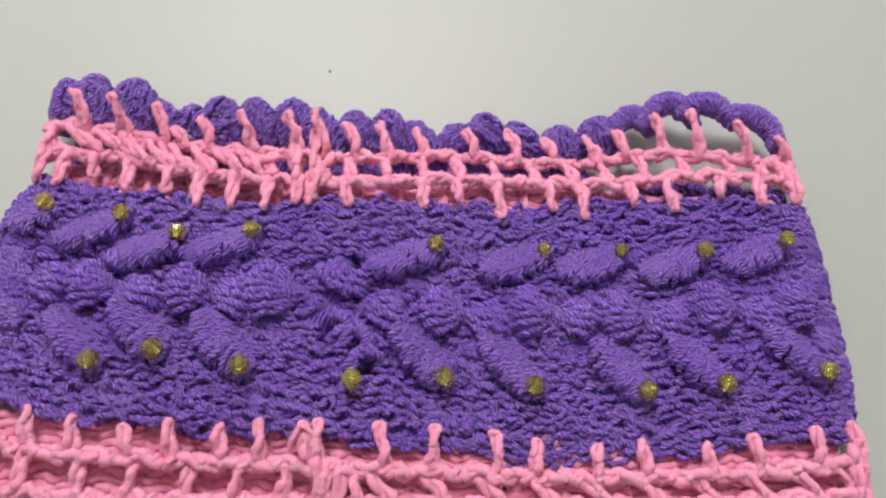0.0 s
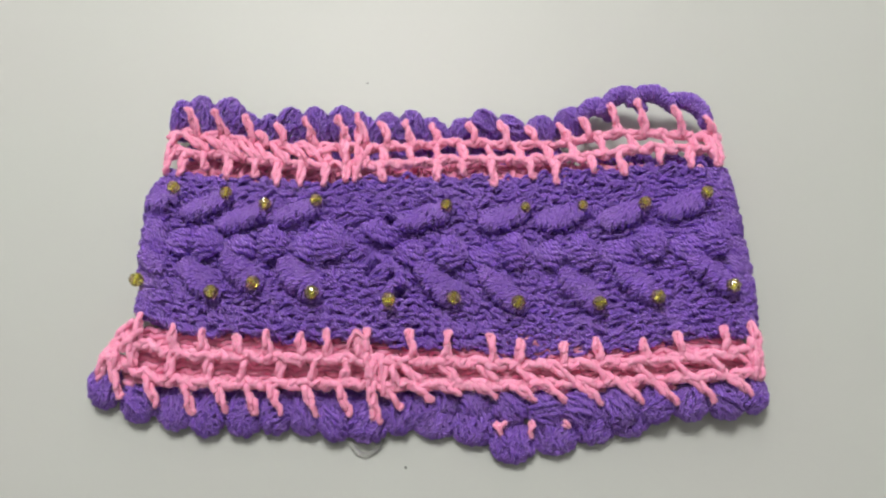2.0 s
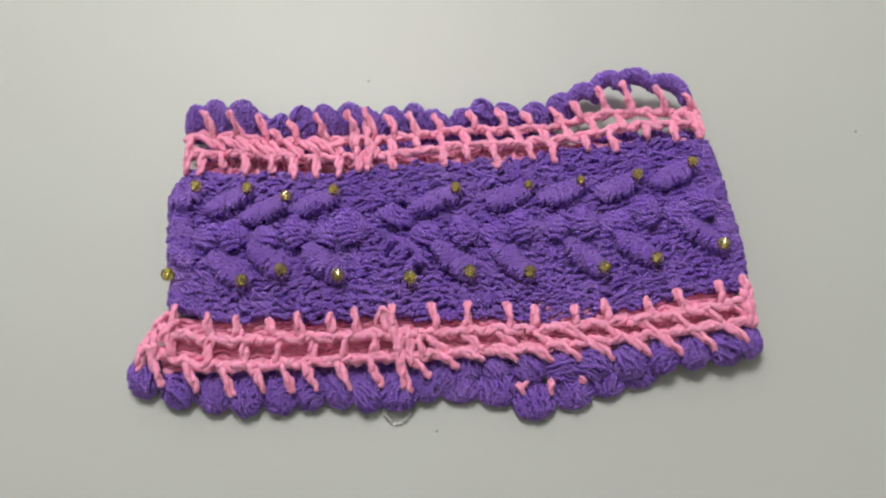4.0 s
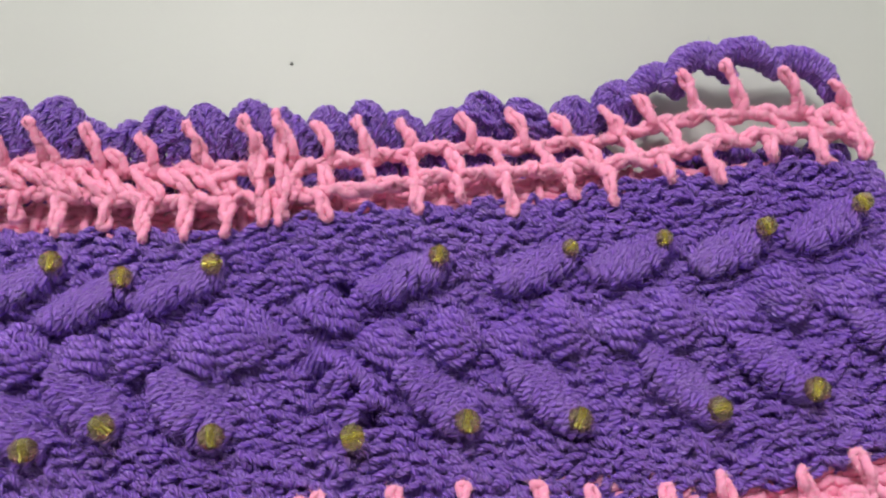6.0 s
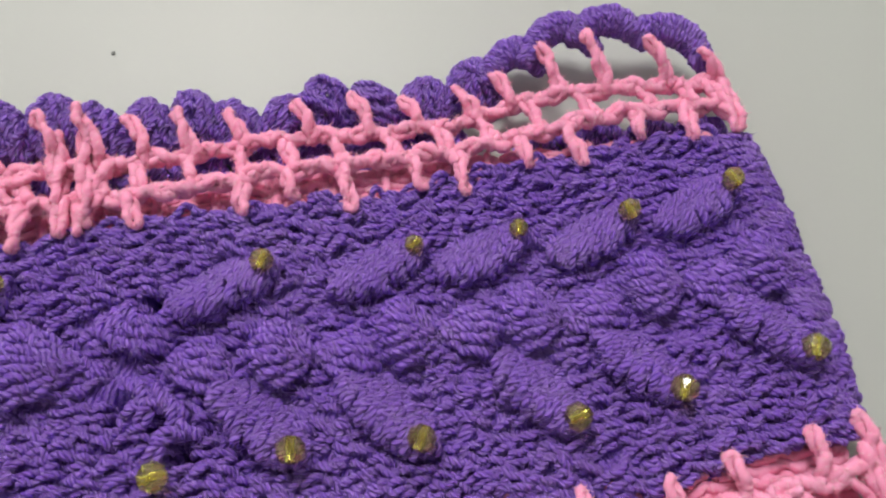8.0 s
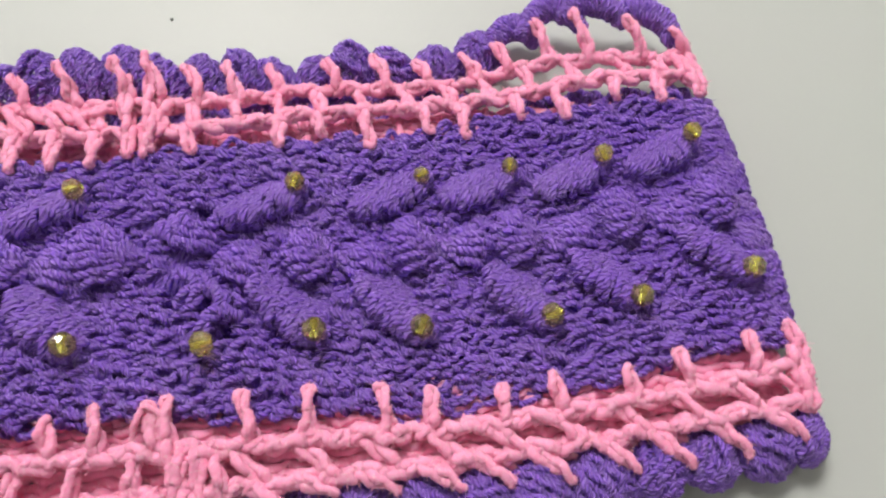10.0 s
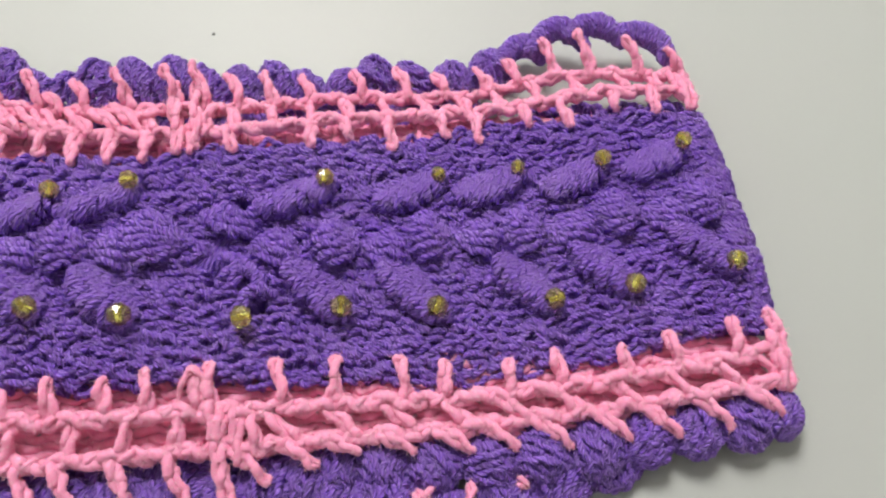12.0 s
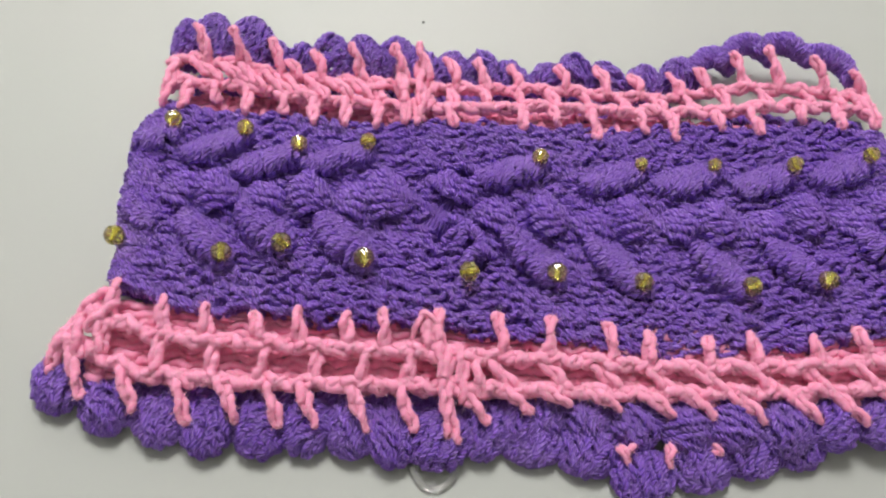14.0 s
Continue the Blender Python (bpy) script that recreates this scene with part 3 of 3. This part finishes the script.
for mx in (-0.129, -0.115, -0.101, -0.090, -0.078, -0.067, -0.055, -0.046, -0.039, -0.0275, -0.015, -0.002, 0.010, 0.023, 0.037, 0.051, 0.063, 0.077, 0.091, 0.108, 0.120, 0.129):
    tilt = 0.006 if mx < -0.05 else 0.003
    post("mesh_post", (mx + tilt * 0.5, float(top_rail_lower(mx + tilt * 0.5))), (mx - tilt * 0.5, float(top_rail_upper(mx - tilt * 0.5))))
TOP_TIPS = [(-0.1221, 0.0727), (-0.1089, 0.0709), (-0.0955, 0.0714), (-0.0886, 0.0641), (-0.0795, 0.0679), (-0.0655, 0.0682), (-0.0499, 0.0694), (-0.0412, 0.0716), (-0.03, 0.0711), (-0.0192, 0.0738), (-0.006, 0.0732), (0.0123, 0.0734), (0.0276, 0.0747), (0.0412, 0.0731), (0.0566, 0.0751), (0.0674, 0.0781), (0.0806, 0.0832), (0.0929, 0.0827), (0.1107, 0.0789), (0.1258, 0.0751)]
for tx, ty in TOP_TIPS:
    fx = tx + 0.0045
    post("mesh_post", (fx, float(top_rail_upper(fx)) - 0.001), (tx, ty), 0.0, 0.0062 if tx > 0.075 else (0.0062 if tx < -0.03 else 0.0045), 0.0016, sway=0.0010)

LOW_TIPS = [(-0.129, -0.029), (-0.114, -0.034), (-0.101, -0.036), (-0.086, -0.038), (-0.073, -0.036), (-0.058, -0.037), (-0.047, -0.035), (-0.034, -0.035), (-0.030, -0.034), (-0.012, -0.034), (0.005, -0.034), (0.023, -0.035), (0.036, -0.037), (0.054, -0.038), (0.068, -0.036), (0.088, -0.036), (0.102, -0.033), (0.122, -0.030), (0.134, -0.028)]
for tx, ty in LOW_TIPS:
    fx = tx + rng.uniform(-0.001, 0.003)
    post("mesh_post", (fx, float(low_rail_upper(fx)) + 0.0005), (tx, ty + 0.001), 0.0, 0.0012, 0.0016)
for mx in (-0.142, -0.130, -0.1135, -0.097, -0.082, -0.066, -0.052, -0.038, -0.026, -0.011, 0.006, 0.022, 0.038, 0.054, 0.070, 0.087, 0.103, 0.118, 0.131):
    tilt = 0.001 if mx < -0.02 else -0.010
    post("mesh_post", (mx - tilt * 0.5, float(low_rail_lower(mx))), (mx + tilt * 0.5, float(low_rail_upper(mx))))
LOW_FEET = [(-0.146, -0.053), (-0.134, -0.063), (-0.118, -0.066), (-0.102, -0.069), (-0.088, -0.068), (-0.075, -0.069), (-0.065, -0.068), (-0.050, -0.069), (-0.036, -0.068), (-0.023, -0.071), (-0.014, -0.065), (-0.001, -0.062), (0.010, -0.059), (0.026, -0.060), (0.042, -0.061), (0.055, -0.061), (0.070, -0.062), (0.087, -0.061), (0.101, -0.061), (0.117, -0.060), (0.132, -0.057)]
for fx, fy in LOW_FEET:
    jx = fx - (0.006 if fx < -0.02 else 0.011)
    jx = max(jx, -0.146)
    post("mesh_post", (jx, float(low_rail_lower(jx)) + 0.001), (fx, fy), 0.0, 0.0010, 0.0016)

# The tangle by the seam, the crossed stitches beside it and the folded sides.
for ax, ay, bx, by in ((-0.0472, 0.0672, -0.0435, 0.038), (-0.04, 0.0691, -0.0385, 0.04), (-0.034, 0.06, -0.037, 0.046), (-0.1244, 0.063, -0.1118, 0.0538), (-0.1144, 0.0619, -0.1009, 0.0529), (-0.1066, 0.0611, -0.095, 0.05), (-0.0985, 0.0593, -0.086, 0.049), (-0.0903, 0.0584, -0.078, 0.047), (-0.082, 0.0581, -0.072, 0.048), (-0.0738, 0.0577, -0.062, 0.048), (-0.0657, 0.0578, -0.056, 0.048), (-0.06, 0.052, -0.0498, 0.0574), (-0.1293, 0.0639, -0.13, 0.042), (0.1307, 0.0689, 0.1315, 0.051), (0.1265, 0.0677, 0.1299, 0.0539), (0.1355, -0.03, 0.1365, -0.05), (0.1325, -0.034, 0.134, -0.05), (-0.132, -0.03, -0.1435, -0.046), (-0.14, -0.043, -0.146, -0.055), (-0.1345, -0.036, -0.129, -0.05), (-0.138, -0.04, -0.136, -0.052), (-0.128, -0.034, -0.1345, -0.044), (-0.0325, -0.036, -0.0265, -0.058), (-0.028, -0.044, -0.0255, -0.07), (-0.0225, -0.044, -0.022, -0.06), (-0.019, -0.047, -0.016, -0.058)):
    post("mesh_post", (ax, ay), (bx, by), 0.001, 0.0015, 0.0012)
knot = Yarn()
knot.strand([(-0.0375, -0.0425, 0.0155), (-0.0365, -0.0375, 0.0180), (-0.0335, -0.0350, 0.0190), (-0.0310, -0.0375, 0.0180), (-0.0305, -0.0425, 0.0155)], 0.0008)
knot.done("yarn_loop", PINK, warmer)


# ---- purple scalloped edges ----
def rope(name, pts, thick=0.0029, plies=9, r=0.00115):
    yarn = Yarn()
    cord(yarn, pts, thick, plies, r, 0.030, belly=0.68)
    cord(yarn, pts, thick * 0.5, 5, r, 0.030, belly=0.68)
    return yarn.done(name, PURPLE, warmer)


# Far side and height of each scallop, its half width and half depth, and how far it leans; the edge is ruffled.
TOP_SCALLOPS = [(-0.1270, 0.0810, 0.0185, 0.0066, 0.0100, 8), (-0.1170, 0.0812, 0.0220, 0.0072, 0.0104, 4), (-0.1035, 0.0800, 0.0230, 0.0086, 0.0098, -8), (-0.0945, 0.0775, 0.0165, 0.0064, 0.0106, 28),
                (-0.0862, 0.0760, 0.0155, 0.0058, 0.0090, -14), (-0.0735, 0.0765, 0.0200, 0.0076, 0.0098, 0), (-0.0615, 0.0768, 0.0203, 0.0074, 0.0098, 6), (-0.0490, 0.0790, 0.0180, 0.0080, 0.0098, 4),
                (-0.0385, 0.0785, 0.0145, 0.0066, 0.0104, 24), (-0.0278, 0.0805, 0.0105, 0.0072, 0.0096, -4), (-0.0155, 0.0820, 0.0105, 0.0070, 0.0098, 4), (-0.0035, 0.0790, 0.0090, 0.0066, 0.0102, 26),
                (0.0088, 0.0785, 0.0080, 0.0066, 0.0086, -22), (0.0200, 0.0835, 0.0085, 0.0080, 0.0094, -6), (0.0335, 0.0810, 0.0085, 0.0074, 0.0096, 24), (0.0483, 0.0802, 0.0065, 0.0080, 0.0086, -10), (0.0628, 0.0852, 0.0065, 0.0080, 0.0088, -14)]
for px, py, pz, a, c, lean in TOP_SCALLOPS:
    c *= 0.94
    dome("scallop", px, py - 0.94 * c, lean + rng.uniform(-3, 3), a, c, 0.0054, max(0.0022, pz - 0.0076), slope=0.38, pinch=0.16, turn=90.0 + rng.uniform(-40, 40))
ARCS = [(0.0647, 0.0752, 0.0756, 0.0877, 0.0826, 0.0767), (0.0769, 0.0779, 0.0886, 0.092, 0.0984, 0.0793), (0.0902, 0.0831, 0.1028, 0.0913, 0.1126, 0.0783), (0.1077, 0.0855, 0.1219, 0.0869, 0.1287, 0.0708)]
for x0, y0, xp, yp, x1, y1 in ARCS:
    y0, y1 = y0 + 0.0014, y1 + 0.0022
    cx, cy = 2 * xp - 0.5 * (x0 + x1), 2 * (yp - 0.0022) - 0.5 * (y0 + y1)
    pts = [((1 - u) ** 2 * x0 + 2 * u * (1 - u) * cx + u * u * x1, (1 - u) ** 2 * y0 + 2 * u * (1 - u) * cy + u * u * y1, float(ruffle(xp)) + 0.0004 + 0.0020 * math.sin(math.pi * u)) for u in np.linspace(0, 1, 20)]
    rope("scallop", pts, 0.0034, 12)
rope("scallop", [(0.1245, 0.0755, 0.0125), (0.1300, 0.0705, 0.0100), (0.1335, 0.0630, 0.0060)], 0.0014, 5, 0.0011)

LOW_SCALLOPS = [(-0.1430, -0.0565), (-0.1275, -0.0625), (-0.1110, -0.0655), (-0.0970, -0.0672), (-0.0815, -0.0667), (-0.0680, -0.0657), (-0.0545, -0.0660), (-0.0420, -0.0680), (-0.0285, -0.0690), (-0.0160, -0.0650), (-0.0040, -0.0625),
                (0.0035, -0.0600), (0.0170, -0.0605), (0.0320, -0.0615), (0.0470, -0.0620), (0.0615, -0.0615), (0.0770, -0.0612), (0.0920, -0.0595), (0.1070, -0.0580), (0.1220, -0.0568), (0.1325, -0.0540)]
for px, py in LOW_SCALLOPS:
    leaning = px > 0
    lean = (28 if leaning else 4) + rng.uniform(-6, 6)
    wide = 0.0105 if abs(px + 0.0285) < 0.001 else (0.0083 if leaning else 0.0090)
    lifted = 0.0030 * min(1.0, max(0.0, (px - 0.01) / 0.05))
    dome("scallop", px, py - 0.4 * lifted, lean, wide * rng.uniform(0.96, 1.06), (0.0084 if leaning else 0.0102) * rng.uniform(0.96, 1.05), 0.0064, 0.0014 + lifted, turn=90.0 + rng.uniform(-50, 50), pinch=-0.10)


# ---- the back layer, seen through the openings and below the edge ----
def back_fan(px, py, length=0.0165):
    dome("back_scallop", px, py, rng.uniform(-8, 8), 0.0100, 0.5 * length, 0.0046, 0.0012, step=0.0007)


def back_sheet(name, y0, y1, x0, x1, mat, z, gap, step, slope=0.0):
    """Coarse rows of the layer underneath."""
    yarn = Yarn()
    y = y0
    while y <= y1:
        xs = np.linspace(x0, x1, 90)
        yarn.lay([(x, y + 0.0010 * math.sin(x * 700 + y * 5000), z + slope * (y - y0) + 0.0006 * math.sin(x * 500 + y * 900)) for x in xs])
        y += gap
    yarn.run(0.0015, seg=6, step=step)
    return yarn.done(name, mat, warmer)


back_sheet("back_band", -0.030, 0.0335, -0.126, 0.126, PURPLE, 0.0022, 0.0024, 0.0012)
back_sheet("back_mesh", -0.056, -0.0320, -0.135, 0.131, PINK, 0.0066, 0.0025, 0.0010, 0.10)
back_sheet("back_mesh", 0.036, 0.0530, -0.126, 0.128, PINK, 0.0070, 0.0027, 0.0010, -0.04)
for bx in np.arange(-0.128, 0.130, 0.0145):
    post("back_post", (bx + 0.004, 0.034), (bx + 0.002, 0.054), z0=0.0064, z1=0.0062, plies=2)
for bx in np.arange(-0.120, 0.066, 0.0155):
    puff("back_scallop", bx, 0.0595, 20, 0.0185, 0.014, 0.004, base=0.0015, gap=0.0026, r=0.0013, step=0.0013)
for bx in (0.079, 0.094, 0.109, 0.124):
    puff("back_scallop", bx, 0.0565, 20, 0.0175, 0.011, 0.004, base=0.0015)
BACK_LOW = [(0.000, -0.0680), (0.017, -0.0705), (0.033, -0.0775), (0.050, -0.0735), (0.066, -0.0690), (0.081, -0.0655)]
for px, py in BACK_LOW:
    back_fan(px, py)
for px in np.arange(-0.125, -0.01, 0.0165):
    back_fan(px, -0.058, 0.014)
for ax, ay, bx, by in ((0.0255, -0.0700, 0.028, -0.0745), (0.0405, -0.0690, 0.0400, -0.0755), (0.054, -0.0695, 0.056, -0.0712), (0.0300, -0.0695, 0.0275, -0.0720)):
    post("back_post", (ax, ay), (bx, by), z0=0.0066, z1=0.0060, plies=2, radius=0.0007, r=0.0010)


# ---- small things on the table ----
def crumb(x, y, r):
    bm = bmesh.new()
    bmesh.ops.create_icosphere(bm, subdivisions=2, radius=r)
    for v in bm.verts:
        v.co *= 1 + 0.35 * noise.noise(v.co * 2000 + Vector((x * 50, y * 50, 0)))
        v.co.z *= 0.5
    ob = mesh_object("crumb", bm, CRUMB, True)
    ob.location = (x, y, r * 0.4)
    return tagged(ob, "tiny dark grey crumb on the white table", "crumb", group="crumbs on the table")


crumb(-0.040, 0.104, 0.00062)
crumb(-0.012, -0.088, 0.0006)
crumb(0.2205, 0.058, 0.0006)

loop = Yarn()
us = np.linspace(0, 1, 40)
lp = [(-0.0375 + 0.0165 * u, -0.070 - 0.0135 * math.sin(math.pi * u) ** 0.45, 0.0009) for u in us]
loop.strand(lp, 0.0010, seg=8, amp=0.0, wobble=0.0, rough=0.0)
tag_loop = loop.done("tag_loop", CLEAR, None)
tagged(tag_loop, "clear plastic tag loop sticking out from under the crochet", "tag loop")


# ---- loose fibres that stand off the yarn, and painted highlights along its plies ----
def fuzz(name, skin, mat, count, width, loose, label):
    """Fibres that lie along the twist of the yarn, their paler colour painting its highlights; some, by the share that
    is loose, stray off it.
    """
    pool = np.concatenate(SKIN[skin])
    pool = pool[(pool[:, 5] > -0.1) & (pool[:, 2] > 0.0035)]
    band = (np.abs(pool[:, 1]) < 0.037) & (np.abs(pool[:, 0]) < 0.13)
    pool = pool[~band | (pool[:, 2] > height(pool[:, 0], pool[:, 1]) - 0.0026)]
    pick = rng.integers(0, len(pool), count)
    at, out, way = pool[pick, :3], pool[pick, 3:6], pool[pick, 6:9]
    stray = (rng.random((count, 1)) < loose).astype(float)
    way = way + (0.25 + 0.8 * stray) * rng.normal(size=(count, 3)) + 0.35 * stray * out
    way /= np.linalg.norm(way, axis=1)[:, None]
    length = rng.uniform(0.0007, 0.0014, (count, 1)) + stray * rng.uniform(0.0, 0.0020, (count, 1))
    side = np.cross(way, out)
    side /= np.linalg.norm(side, axis=1)[:, None] + 1e-9
    side = side * width * rng.uniform(0.6, 1.3, (count, 1)) * (1 - 0.45 * stray)
    mid = at + out * (0.00008 + 0.00025 * stray)
    root = mid - way * length * 0.5 - out * 0.00008
    tip = mid + way * length * 0.5 + stray * 0.0003 * rng.normal(size=(count, 3))
    v = np.stack([root, mid + side, tip, mid - side], 1)
    v[:, :, 2] = np.maximum(v[:, :, 2], 0.0003)
    step = np.arange(count) * 4
    faces = np.concatenate([np.stack([step, step + 1, step + 3], 1), np.stack([step + 1, step + 2, step + 3], 1)])
    me = bpy.data.meshes.new(name)
    me.from_pydata(v.reshape(-1, 3), [], faces)
    me.materials.append(mat)
    ob = new(name, me)
    ob.parent = warmer
    return tagged(ob, label, kind="stuff")


fuzz("fuzz", "purple_yarn", LIT_PURPLE_FIBRE, 130000, 0.00010, 0.26, "fine purple wool fibres, coloured paler as painted highlights on the yarn")
fuzz("fuzz", "pink_yarn", LIT_PINK_FIBRE, 100000, 0.00011, 0.45, "fine pink wool fibres, coloured paler as painted highlights on the yarn")
